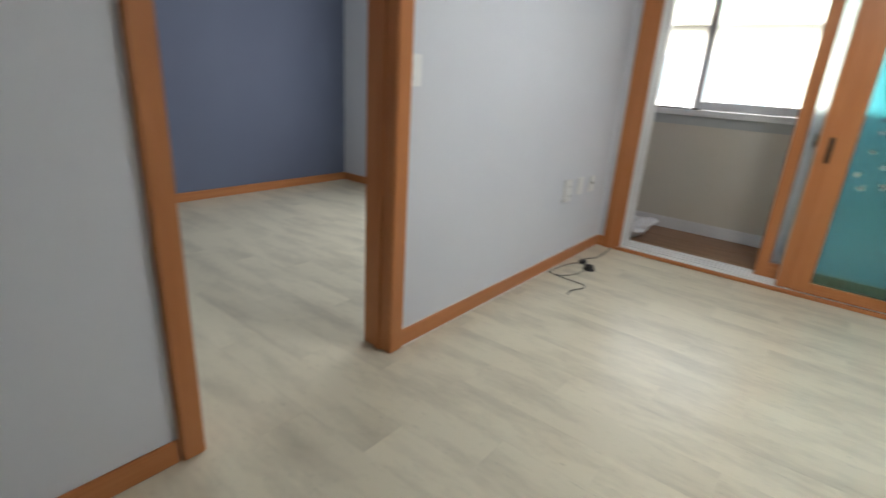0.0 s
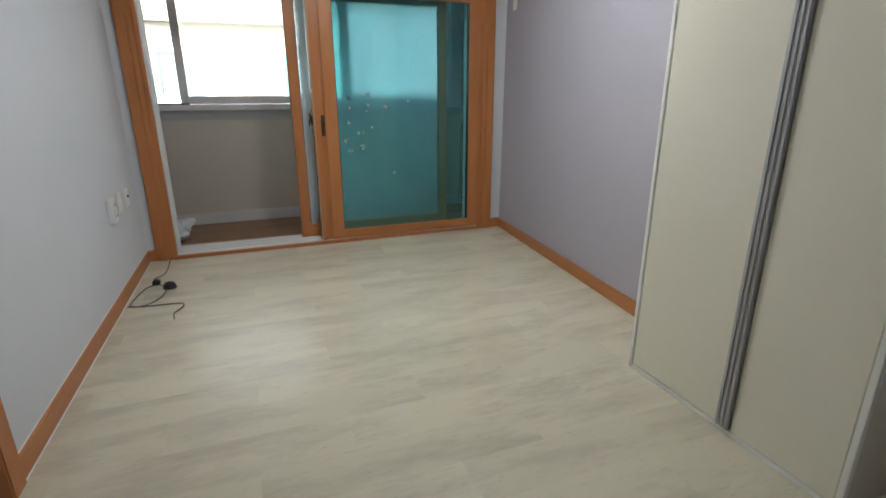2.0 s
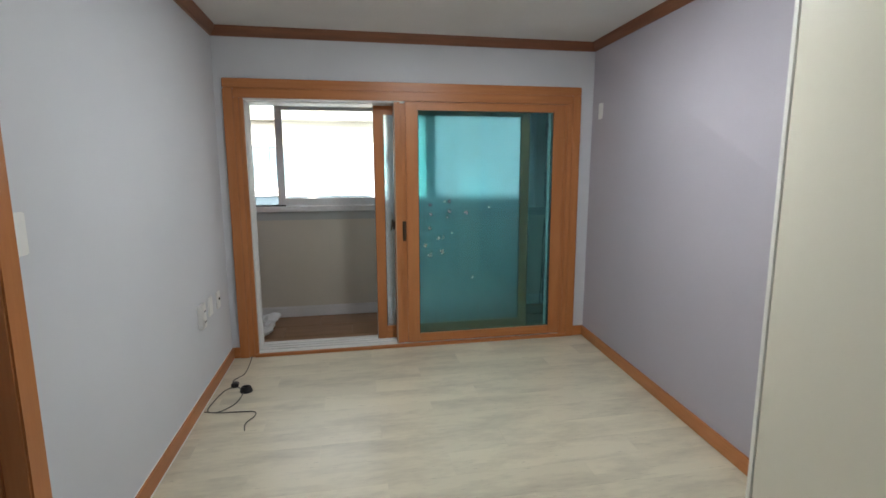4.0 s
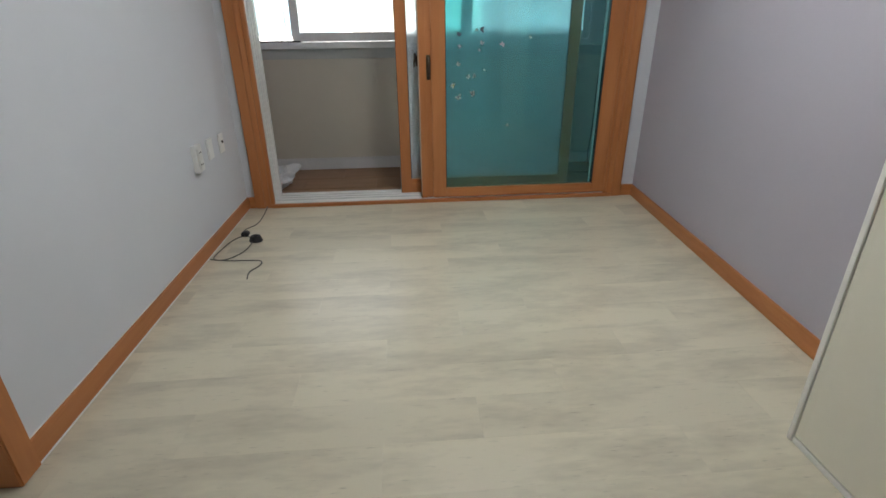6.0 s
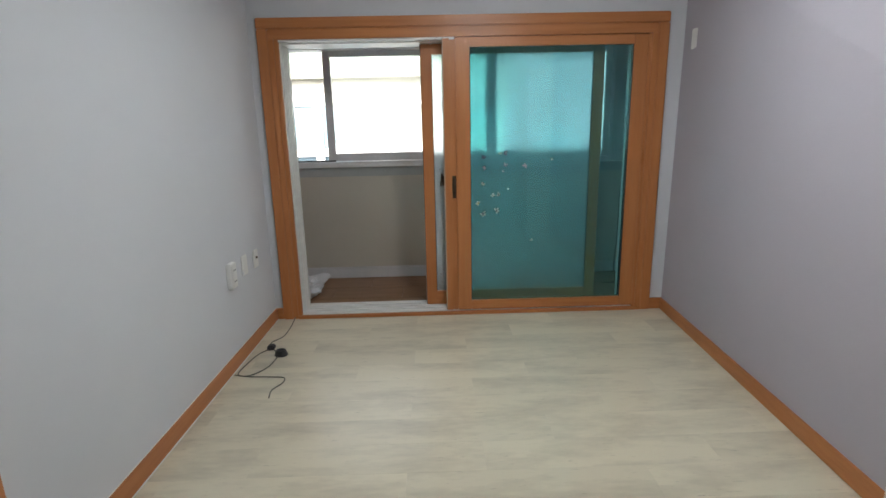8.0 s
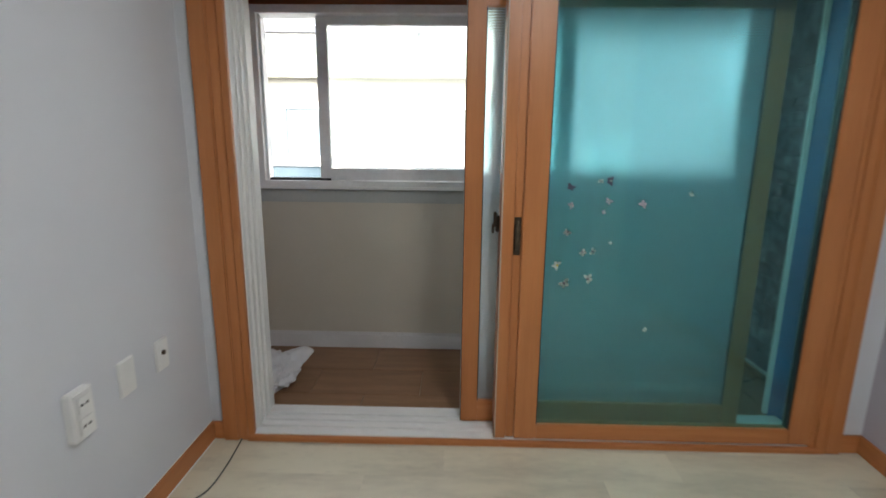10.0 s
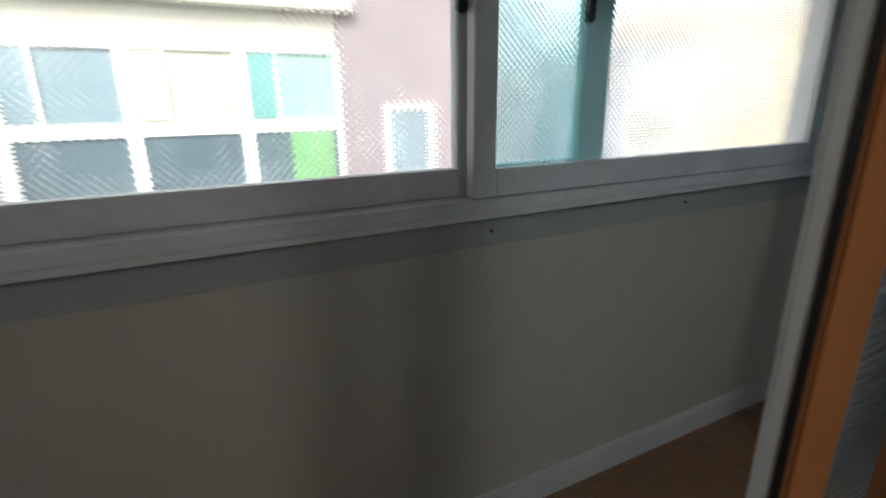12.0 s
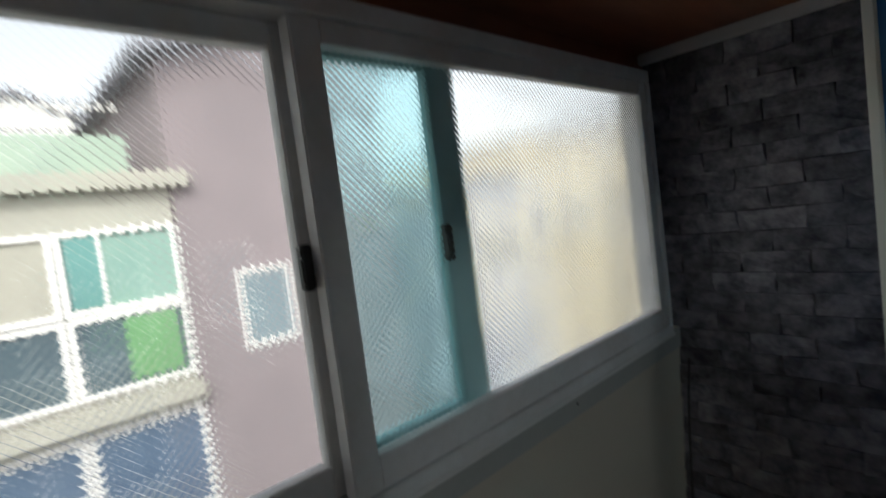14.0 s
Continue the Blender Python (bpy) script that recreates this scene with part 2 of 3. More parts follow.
# Includes an unseen opening, x -1.9 to -0.4, added to light the blue room.
structure("wall_north", boxes((0, 0.13, 0, 0.2, 0, TOP), (2.75, W + 0.12, 0, 0.2, 0, TOP), (0.13, 2.75, 0, 0.2, 2.03, TOP), (SIDE - 0.1, -1.9, 0, 0.2, 0, TOP), (-0.4, 0, 0, 0.2, 0, TOP), (-1.9, -0.4, 0, 0.2, 0, 0.9), (-1.9, -0.4, 0, 0.2, 2.1, TOP)),
          paper_white, "white papered wall round the balcony door", "wall")
structure("wall_blue", boxes((SIDE - 0.1, SIDE, BACK, 0, 0, TOP)), paper_blue, "slate blue papered wall of the next room", "wall")

# skirting boards, sealant line and crown moulding
SK, ST = 0.085, 0.014
structure("baseboard_west", boxes((0, ST, COL + 0.012, 0, 0, SK), (0, ST, BACK, JAMB - 0.08, 0, SK), bevel=0.003), wood_y, "orange-brown wooden skirting board", "baseboard")
structure("baseboard_east", slant(boxes((W - ST, W, -2.49, 0, 0, SK), (W - ST, W, BACK, -3.41, 0, SK), bevel=0.003)), wood_y, "orange-brown wooden skirting board", "baseboard")
structure("baseboard_north", boxes((ST, 0.058, -ST, 0, 0, SK), (2.824, W - ST - 0.03, -ST, 0, 0, SK), bevel=0.003), wood_x, "short orange-brown wooden skirting board", "baseboard")
structure("baseboard_blue_room", boxes((SIDE, SIDE + ST, BACK, 0, 0, SK), bevel=0.003), wood_y, "orange-brown wooden skirting below the blue wall", "baseboard")
structure("baseboard_next_room", boxes((SIDE + ST, -0.13, -ST, 0, 0, SK), bevel=0.003), wood_x, "orange-brown wooden skirting in the next room", "baseboard")
structure("trim_sealant", boxes((ST, ST + 0.006, COL + 0.014, -0.03, 0, 0.004), (0.0, 0.004, COL + 0.012, -0.02, SK, SK + 0.005), bevel=0.001), plate_white, "thin white sealant line along the skirting", "sealant")


def crown(name, rows, along, mat, lean=False):
    bm = bmesh.new()
    for a0, a1, w, sign in rows:
        prof = [(0, 2.385), (0.012, 2.385), (0.018, 2.40), (0.045, 2.432), (0.05, 2.4499), (0, 2.4499)]
        ends = []
        for a in (a0, a1):
            ends.append([bm.verts.new((w + sign * d, a, z) if along == "y" else (a, w + sign * d, z)) for d, z in prof])
        k = len(prof)
        for i in range(k):
            bm.faces.new((ends[0][i], ends[0][(i + 1) % k], ends[1][(i + 1) % k], ends[1][i]))
        bm.faces.new(ends[0][::-1])
        bm.faces.new(ends[1])
    bmesh.ops.recalc_face_normals(bm, faces=bm.faces[:])
    if lean:
        slant(bm)
    structure(name, bm, mat, "dark brown wooden crown moulding", "moulding")


crown("trim_crown_side", [(BACK, 0, 0, 1)], "y", crown_y)
crown("trim_crown_east", [(BACK, 0, W, -1)], "y", crown_y, True)
crown("trim_crown_front", [(0.002, W - 0.03, 0, -1), (0.002, W - 0.45, BACK, 1)], "x", crown_x)

# ---- cased opening to the blue room ----
cased = thing("door_casing", (-0.06, COL - 0.04, 0), "orange-brown wooden casing round an open doorway", "door frame", kind="structure")
for y0, y1, d in ((COL - 0.075, COL + 0.012, 1), (JAMB - 0.075, JAMB, -1)):
    part("jamb", boxes((-0.155, 0.026, y0, y1, 0, HEAD), bevel=0.006), wood_z, cased)
    part("door_stop", boxes((-0.08, -0.04, (y0 if d > 0 else y1) - 0.008, (y0 if d > 0 else y1) + 0.008, 0, HEAD - 0.002), bevel=0.003), wood_z, cased)
part("head", boxes((-0.155, 0.026, JAMB - 0.075, COL + 0.012, HEAD, HEAD + 0.08), bevel=0.006), wood_y, cased)

# ---- balcony door ----
door = thing("door_1", (1.44, 0, 0), "wood-look sliding balcony door with a teal glass leaf, half open", "sliding door", kind="structure")
part("casing", boxes((0.06, 0.132, -0.028, 0, 0, 2.03), bevel=0.006), wood_z, door)
part("casing", boxes((2.748, 2.82, -0.028, 0, 0, 2.03), bevel=0.006), wood_z, door)
part("casing", boxes((0.06, 2.82, -0.028, 0, 2.03, 2.10), bevel=0.006), wood_x, door)
part("frame_jamb", boxes((0.132, 0.168, -0.02, 0.045, 0.0, 1.965), (0.168, 0.196, -0.012, 0.012, 0.0, 1.965), bevel=0.003), wood_z, door)
part("frame_jamb", boxes((2.71, 2.748, -0.02, 0.045, 0.0, 1.965), (2.686, 2.71, -0.014, 0.004, 0.0, 1.965), bevel=0.003), wood_z, door)
part("frame_head", boxes((0.132, 2.748, -0.02, 0.045, 1.965, 2.03), bevel=0.003), wood_x, door)
part("track_liner", boxes((0.168, 0.196, 0.014, 0.25, 0.02, 1.965), (0.196, 0.206, 0.05, 0.062, 0.02, 1.96), (0.196, 0.206, 0.105, 0.117, 0.02, 1.96),
     (0.196, 0.206, 0.16, 0.172, 0.02, 1.96), (0.13, 0.168, 0.046, 0.25, 0.02, 1.965), bevel=0.002), white_pvc, door, "ridged white plastic track")
part("track_liner", boxes((2.70, 2.748, 0.046, 0.118, 0.02, 1.965), bevel=0.002), wood_z, door)
part("track_liner", boxes((2.70, 2.748, 0.12, 0.198, 0.02, 1.965), bevel=0.002), white_pvc, door, "white plastic side track")
part("track_head", boxes((0.196, 2.70, 0.046, 0.25, 1.945, 2.03), (0.196, 1.37, -0.012, 0.046, 1.95, 1.965), bevel=0.002), white_pvc, door, "white plastic head track")
part("threshold", boxes((0.168, 2.748, -0.03, -0.004, 0, 0.026), bevel=0.004), wood_x, door)
part("sill_track", boxes((0.168, 2.748, -0.004, 0.25, 0, 0.03), (0.2, 2.7, 0.045, 0.055, 0.03, 0.042), (0.2, 2.7, 0.1, 0.11, 0.03, 0.042),
     (0.2, 2.7, 0.155, 0.165, 0.03, 0.042), bevel=0.002), white_pvc, door, "white plastic sill with raised tracks")


def leaf(name, x0, x1, y0, y1, z0, z1, st, st2, rail_b, rail_t, glass_mat, label, recess=None):
    """A sliding leaf: stiles, rails and a pane; the first stile may have a sunk finger groove."""
    a, b = recess or (x0 + 0.02, x0 + 0.02)
    first = [(x0, a, y0, y1, z0, z1), (a, b, y0 + 0.012, y1, z0, z1), (b, x0 + st, y0, y1, z0, z1)] if recess else [(x0, x0 + st, y0, y1, z0, z1)]
    f = part(name, boxes(*first, bevel=0.004), wood_z, door, label)
    part("stile", boxes((x1 - st2, x1, y0, y1, z0, z1), bevel=0.004), wood_z, f)
    part("rail", boxes((x0 + st, x1 - st2, y0, y1, z0, z0 + rail_b), bevel=0.004), wood_x, f)
    part("rail", boxes((x0 + st, x1 - st2, y0, y1, z1 - rail_t, z1), bevel=0.004), wood_x, f)
    ym = y0 + 0.018
    pane = part("pane", boxes((x0 + st - 0.005, x1 - st2 + 0.005, ym - 0.003, ym + 0.003, z0 + rail_b - 0.005, z1 - rail_t + 0.005)), glass_mat, f,
                "teal glass pane" if glass_mat == teal_glass else "ribbed clear glass pane")
    pane.visible_shadow = False
    gask = boxes((x0 + st, x0 + st + 0.004, y0 + 0.004, y1 - 0.004, z0 + rail_b, z1 - rail_t), (x1 - st2 - 0.004, x1 - st2, y0 + 0.004, y1 - 0.004, z0 + rail_b, z1 - rail_t))
    part("gasket", gask, black, f)
    return f


right = leaf("front_leaf", 1.285, 2.688, -0.012, 0.04, 0.034, 1.962, 0.187, 0.097, 0.072, 0.062, teal_glass, "front sliding leaf with teal glass", (1.337, 1.375))
left = leaf("rear_leaf", 1.138, 2.44, 0.124, 0.148, 0.034, 1.945, 0.075, 0.077, 0.11, 0.07, ribbed_glass, "rear sliding leaf pushed behind the front one")
part("outer_edge", boxes((1.1345, 1.138, 0.128, 0.135, 0.034, 1.945), bevel=0.001), black, left, "black rubber seal")
part("outer_profile", boxes((1.133, 1.138, 0.1365, 0.1485, 0.044, 1.945), (1.133, 1.20, 0.1488, 0.153, 0.044, 1.945), bevel=0.001), white_pvc, left, "white outer profile")
part("outer_print", boxes(*[(1.1322, 1.133, 0.140, 0.1445, 0.80 + i * 0.013, 0.80 + i * 0.013 + (0.009 if i % 3 else 0.004)) for i in range(14)]), black, left, "small printed marks")
part("interlock", boxes((1.288, 1.332, 0.041, 0.120, 0.036, 1.945), bevel=0.004), wood_z, right, "wooden interlock edge")
pull = bmesh.new()
bmesh.ops.create_uvsphere(pull, u_segments=20, v_segments=12, radius=1, matrix=Matrix.LocRotScale((1.356, -0.006, 0.965), None, (0.014, 0.010, 0.062)))
h = part("pull_handle", pull, bronze, right, "dark bronze oval pull", True)
part("weatherstrip", boxes((1.286, 1.292, -0.0155, -0.010, 0.036, 1.96)), tile_grout, right, "pale brush weatherstrip")
part("pull_plate", boxes((1.342, 1.370, -0.003, 0.002, 0.88, 1.04), bevel=0.002), bronze, right, "dark bronze pull plate")
part("lock_latch", boxes((1.272, 1.289, 0.070, 0.100, 0.965, 1.035), (1.262, 1.276, 0.080, 0.096, 0.985, 1.05), (1.256, 1.266, 0.084, 0.094, 0.955, 1.0), bevel=0.003), bronze, right, "small dark bronze latch")

# ---- balcony shell ----
balcony_floor = structure("floor_balcony", boxes((BLEFT - 0.1, BEND + 0.1, 0.0, BW + 0.15, -0.12, -0.009)), tile_grout, "brown tiled balcony floor with pale grout", "floor")
parapet = boxes((BLEFT - 0.1, BEND + 0.1, BW, BW + 0.15, 0, 1.056))
for v in parapet.verts:
    if v.co.z > 1.0 and v.co.y < BW + 0.01:
        v.co.y -= 0.047
structure("wall_parapet", parapet, beige, "beige painted parapet wall below the window", "wall")
structure("wall_lintel", boxes((BLEFT - 0.1, BEND + 0.1, BW, BW + 0.15, 2.10, BTOP + 0.1)), balcony_wood, "reddish brown board above the window", "wall")
structure("wall_window_end", boxes((2.83, BEND + 0.1, BW, BW + 0.03, 1.04, 2.10), (BLEFT - 0.1, -0.14, BW, BW + 0.15, 1.04, 2.10)), balcony_white, "white painted wall beside the window", "wall")
structure("wall_balcony_left", boxes((BLEFT - 0.1, BLEFT, 0.2, BW, 0, BTOP)), balcony_pink, "pale salmon painted end wall of the balcony", "wall")
structure("wall_balcony_inner", boxes((BLEFT, 0.13, 0.2, 0.215, 0, BTOP), (2.755, BEND, 0.2, 0.33, 0, BTOP), (2.70, 2.755, 0.201, 0.33, 0, BTOP), (0.13, 2.755, 0.2, 0.215, 2.03, BTOP)), balcony_blue, "deep blue painted wall beside the door", "wall")
structure("ceiling_balcony", boxes((BLEFT - 0.1, BEND + 0.1, 0.2, BW, BTOP, BTOP + 0.1)), balcony_wood, "reddish brown boarded balcony ceiling", "ceiling")
structure("baseboard_balcony", boxes((BLEFT, BEND - 0.02, BW - 0.024, BW, 0, 0.095), (BLEFT, BEND - 0.02, BW - 0.015, BW, 0.095, 0.106), bevel=0.004), balcony_white, "white painted skirting below the parapet", "baseboard")
strip_bm = boxes((-0.14, BEND - 0.02, BW - 0.008, BW - 0.001, 0.972, 1.054))
for v in strip_bm.verts:
    v.co.y -= 0.047 * v.co.z / 1.04
structure("trim_parapet", strip_bm, strip_mat, "grey-blue painted strip below the window", "trim")
structure("trim_balcony_cornice", boxes((BEND - 0.05, BEND - 0.015, 0.22, BW, BTOP - 0.045, BTOP), bevel=0.006), balcony_white, "white cornice strip above the brick wall", "trim")
structure("trim_brick_edge", boxes((2.684, 2.716, 0.306, 0.338, 0, BTOP), bevel=0.008), trim_white, "rough white strip on the corner of the blue wall", "trim")
structure("trim_brick_foot", boxes((BEND - 0.03, BEND - 0.012, 0.35, BW - 0.022, 0, 0.02), bevel=0.004), balcony_white, "rough white sealant at the foot of the bricks", "trim")
structure("wall_blue_return", boxes((BEND, BEND + 0.1, 0.2, 0.33, 0, BTOP)), balcony_blue, "deep blue painted strip of wall", "wall")
brick_wall = structure("wall_brick", boxes((BEND, BEND + 0.1, 0.33, BW, 0, BTOP)), mortar, "charcoal brick-faced end wall of the balcony", "wall")

# ---- balcony window ----
win = thing("window_1", (1.35, BW, 1.04), "white plastic sliding balcony window with patterned panes, open at one end", "window", kind="structure")
FY0, FY1 = 0.985, 1.13
part("window_sill", boxes((-0.14, 2.83, FY0 - 0.004, FY1, 1.055, 1.074), bevel=0.004), white_pvc, win)
part("window_frame", boxes((-0.14, 2.83, FY0, FY1, 1.072, 1.105), bevel=0.003), grey_pvc, win)
part("window_frame", boxes((-0.14, 2.83, FY0, FY1, 2.055, 2.10), bevel=0.003), grey_pvc, win)
part("window_frame", boxes((-0.14, -0.06, FY0, FY1, 1.105, 2.055), (-0.06, -0.045, FY0 + 0.03, FY0 + 0.045, 1.105, 2.055), bevel=0.003), white_pvc, win)
part("window_frame", boxes((2.80, 2.83, FY0, FY1, 1.105, 2.055), bevel=0.003), grey_pvc, win)
part("window_track", boxes((-0.06, 0.33, 1.035, 1.045, 1.105, 1.118), (-0.06, 0.33, 1.09, 1.10, 1.105, 1.118), bevel=0.001), black, win, "dark empty sliding track")


def sash(x0, x1, y, wl, wr, pane_mat, label, frame_mat=grey_pvc):
    f = part("sash", boxes((x0, x0 + wl, y - 0.02, y + 0.02, 1.108, 2.053), bevel=0.003), frame_mat, win, label)
    part("stile", boxes((x1 - wr, x1, y - 0.02, y + 0.02, 1.108, 2.053), bevel=0.003), frame_mat, f)
    part("rail", boxes((x0 + wl, x1 - wr, y - 0.02, y + 0.02, 1.108, 1.178), bevel=0.003), frame_mat, f)
    part("rail", boxes((x0 + wl, x1 - wr, y - 0.02, y + 0.02, 2.005, 2.053), bevel=0.003), frame_mat, f)
    p = part("pane", boxes((x0 + wl - 0.005, x1 - wr + 0.005, y - 0.002, y + 0.002, 1.173, 2.01)), pane_mat, f)
    p.visible_shadow = False
    return f


s1 = sash(0.265, 1.372, 1.066, 0.065, 0.058, clear_glass, "sliding sash with a dimpled glass pane")
s2 = sash(1.33, 2.80, 1.012, 0.064, 0.05, clear_glass, "inner sash with a dimpled glass pane")
s3 = sash(1.378, 1.80, 1.066, 0.018, 0.095, teal_pale, "outer sash with a pale teal pane and frame", teal_pvc)
for f, x, y in ((s1, 1.318, 1.036), (s3, 1.705, 1.04)):
    part("latch", boxes((x - 0.012, x + 0.012, y - 0.012, y + 0.01, 1.535, 1.625), (x - 0.02, x - 0.008, y - 0.026, y - 0.008, 1.55, 1.60), bevel=0.004), black, f, "black window latch")
part("screw", cylinder((1.40, BW - 0.053, 1.012), 0.005, 0.004), black, win)
part("screw", cylinder((2.15, BW - 0.053, 1.012), 0.005, 0.004), black, win)

wire = thing("loose_wire", (BEND - 0.05, 0.8, 0), "thin black wire at the foot of the brick wall", "wire")
part("wire_run", tube([(BEND - 0.045, BW - 0.09, 0.93), (BEND - 0.05, BW - 0.07, 0.7), (BEND - 0.045, BW - 0.05, 0.35), (BEND - 0.06, BW - 0.05, 0.03), (BEND - 0.06, 0.9, 0.006),
                       (BEND - 0.10, 0.72, 0.006), (BEND - 0.22, 0.66, 0.006), (BEND - 0.34, 0.70, 0.006)], 0.004, 6), black, wire, smooth=True)
part("wire_run", tube([(BEND - 0.10, 0.72, 0.006), (BEND - 0.055, 0.62, 0.02), (BEND - 0.05, 0.52, 0.006), (BEND - 0.09, 0.44, 0.006)], 0.004, 6), black, wire, smooth=True)

# ---- wardrobe ----
WX, WY0, WY1, WT = 2.355, -3.395, -2.475, 2.375
ward = thing("wardrobe", (2.64, -2.92, 0), "tall cream wardrobe with a fluted aluminium handle strip", "wardrobe")
part("carcass", boxes((WX + 0.022, 2.64, WY0 + 0.004, WY1 - 0.004, 0.0, WT)), cream, ward)
part("side_trim", boxes((WX, WX + 0.022, WY1 - 0.02, WY1, 0, WT), bevel=0.002), trim_white, ward, "white edge trim")
part("side_trim", boxes((WX, WX + 0.022, WY0, WY0 + 0.02, 0, WT), bevel=0.002), trim_white, ward, "white edge trim")
part("plinth", boxes((WX + 0.003, WX + 0.022, WY0 + 0.02, WY1 - 0.02, 0, 0.022), bevel=0.002), trim_white, ward, "low white plinth")
part("top_trim", boxes((WX, WX + 0.022, WY0 + 0.02, WY1 - 0.02, WT - 0.03, WT), bevel=0.002), trim_white, ward, "white top trim")
for y0, y1 in ((-2.951, WY1 - 0.023), (WY0 + 0.023, -3.013)):
    part("door", boxes((WX + 0.003, WX + 0.021, y0, y1, 0.026, WT - 0.033), bevel=0.002), cream, ward)
strip = [(WX - 0.006, WX + 0.018, -3.010, -2.954, 0.028, WT - 0.034)]
part("handle_strip", boxes(*strip, bevel=0.0015), steel, ward, "aluminium handle strip")
for k in range(3):
    part("flute", boxes((WX - 0.011, WX - 0.006, -3.008 + k * 0.0185, -2.998 + k * 0.0185, 0.028, WT - 0.034), bevel=0.0015), steel, ward)

# ---- ceiling lamp ----
lamp = thing("ceiling_lamp", (1.63, -1.64, TOP), "white rectangular ceiling lamp, switched on", "ceiling light")
part("housing", boxes((1.43, 1.83, -2.00, -1.42, TOP - 0.03, TOP - 0.001), bevel=0.006), plate_white, lamp)
part("diffuser", boxes((1.445, 1.815, -1.985, -1.435, TOP - 0.06, TOP - 0.03), bevel=0.012), lamp_glow, lamp, "glowing white diffuser")


# ---- sockets and switches ----
def plate(name, y, z, w, hgt, label, x=0.0, sign=1, depth=0.012):
    t = thing(name, (x, y, z), label, "socket" if "socket" in name else "switch")
    part("plate", boxes((x, x + sign * depth, y - w / 2, y + w / 2, z - hgt / 2, z + hgt / 2), bevel=0.004), plate_white, t)
    return t


so = plate("wall_socket", -0.75, 0.555, 0.085, 0.15, "white double wall socket with a raised cover", depth=0.03)
for dz in (-0.033, 0.033):
    face = part("socket_face", boxes((0.03, 0.034, -0.775, -0.725, 0.555 + dz - 0.026, 0.555 + dz + 0.026), bevel=0.002), plate_white, so)
    for dy in (-0.010, 0.010):
        part("hole", cylinder((0.0345, -0.75 + dy, 0.555 + dz), 0.0045, 0.003, "x", 10), black, face)
plate("blank_socket", -0.525, 0.56, 0.08, 0.125, "white blank wall socket plate")
so = plate("antenna_socket", -0.325, 0.552, 0.075, 0.12, "white antenna socket plate with one outlet")
part("outlet", cylinder((0.014, -0.325, 0.56), 0.009, 0.01, "x", 16), bronze, so)
so = plate("light_switch", -0.17, 1.90, 0.075, 0.125, "small white switch plate high on the lilac wall", x=W - 0.022, sign=-1)
part("rocker", boxes((W - 0.039, W - 0.034, -0.19, -0.15, 1.865, 1.935), bevel=0.002), plate_white, so)
so = plate("light_switch", -2.345, 1.265, 0.075, 0.125, "white light switch beside the wooden casing")
part("rocker", boxes((0.012, 0.017, -2.37, -2.32, 1.225, 1.305), bevel=0.002), plate_white, so)

# ---- cable with plugs ----
cord = thing("power_cable", (0.2, -0.64, 0), "thin dark cable with two black plugs lying on the floor", "cable")
part("cord", tube([(0.150, -0.04, 0.02), (0.155, -0.2, 0.005), (0.150, -0.36, 0.004), (0.10, -0.47, 0.004), (0.17, -0.60, 0.005), (0.205, -0.64, 0.012)], 0.0035), cable_mat, cord, smooth=True)
part("cord", tube([(0.14, -0.56, 0.008), (0.08, -0.62, 0.004), (0.05, -0.76, 0.004), (0.045, -0.9, 0.004), (0.12, -0.92, 0.004), (0.19, -0.82, 0.004), (0.21, -0.68, 0.008)], 0.0035), cable_mat, cord, smooth=True)
part("cord", tube([(0.03, -0.91, 0.004), (0.12, -0.935, 0.004), (0.24, -0.945, 0.004), (0.325, -0.96, 0.004), (0.335, -1.02, 0.004), (0.30, -1.10, 0.004), (0.31, -1.18, 0.004)], 0.0035), cable_mat, cord, smooth=True)
part("plug", boxes((0.11, 0.155, -0.585, -0.535, 0.002, 0.032), (0.122, 0.143, -0.605, -0.585, 0.009, 0.025), bevel=0.007), black, cord, "black plug")
ring = bmesh.new()
for i in range(4):
    sub = tube([(0.222 + (0.034 - i * 0.003) * math.cos(a), -0.655 + (0.028 - i * 0.002) * math.sin(a), 0.008 + i * 0.008) for a in [k * 2 * math.pi / 10 for k in range(11)]], 0.008, 6, 3)
    me = mesh_of("coil", sub, black)
    ring.from_mesh(me)
part("coil", ring, black, cord, "coiled black lead", True)

# ---- plastic bag on the balcony floor ----
bag_bm = bmesh.new()
bmesh.ops.create_icosphere(bag_bm, subdivisions=5, radius=1)
for v in bag_bm.verts:
    p = v.co.copy()
    fold = noise.noise(p * 2.2) * 0.35 + noise.noise(p * 5.5) * 0.16 + abs(noise.noise(p * 9)) * 0.10
    q = p * (1 + fold)
    ear = max(0.0, p.y * 0.7 + p.x * 0.5 + p.z * 0.2 - 0.75) * 2.4
    v.co = Vector((0.08 + q.x * 0.14 + ear * 0.30, 0.50 + q.y * 0.19 + ear * 0.10, max(0.003, 0.08 + q.z * 0.09 + ear * 0.10)))
bag = tagged(new("plastic_bag", mesh_of("plastic_bag", bag_bm, bag_mat)), "crumpled white plastic bag on the balcony tiles", "bag")


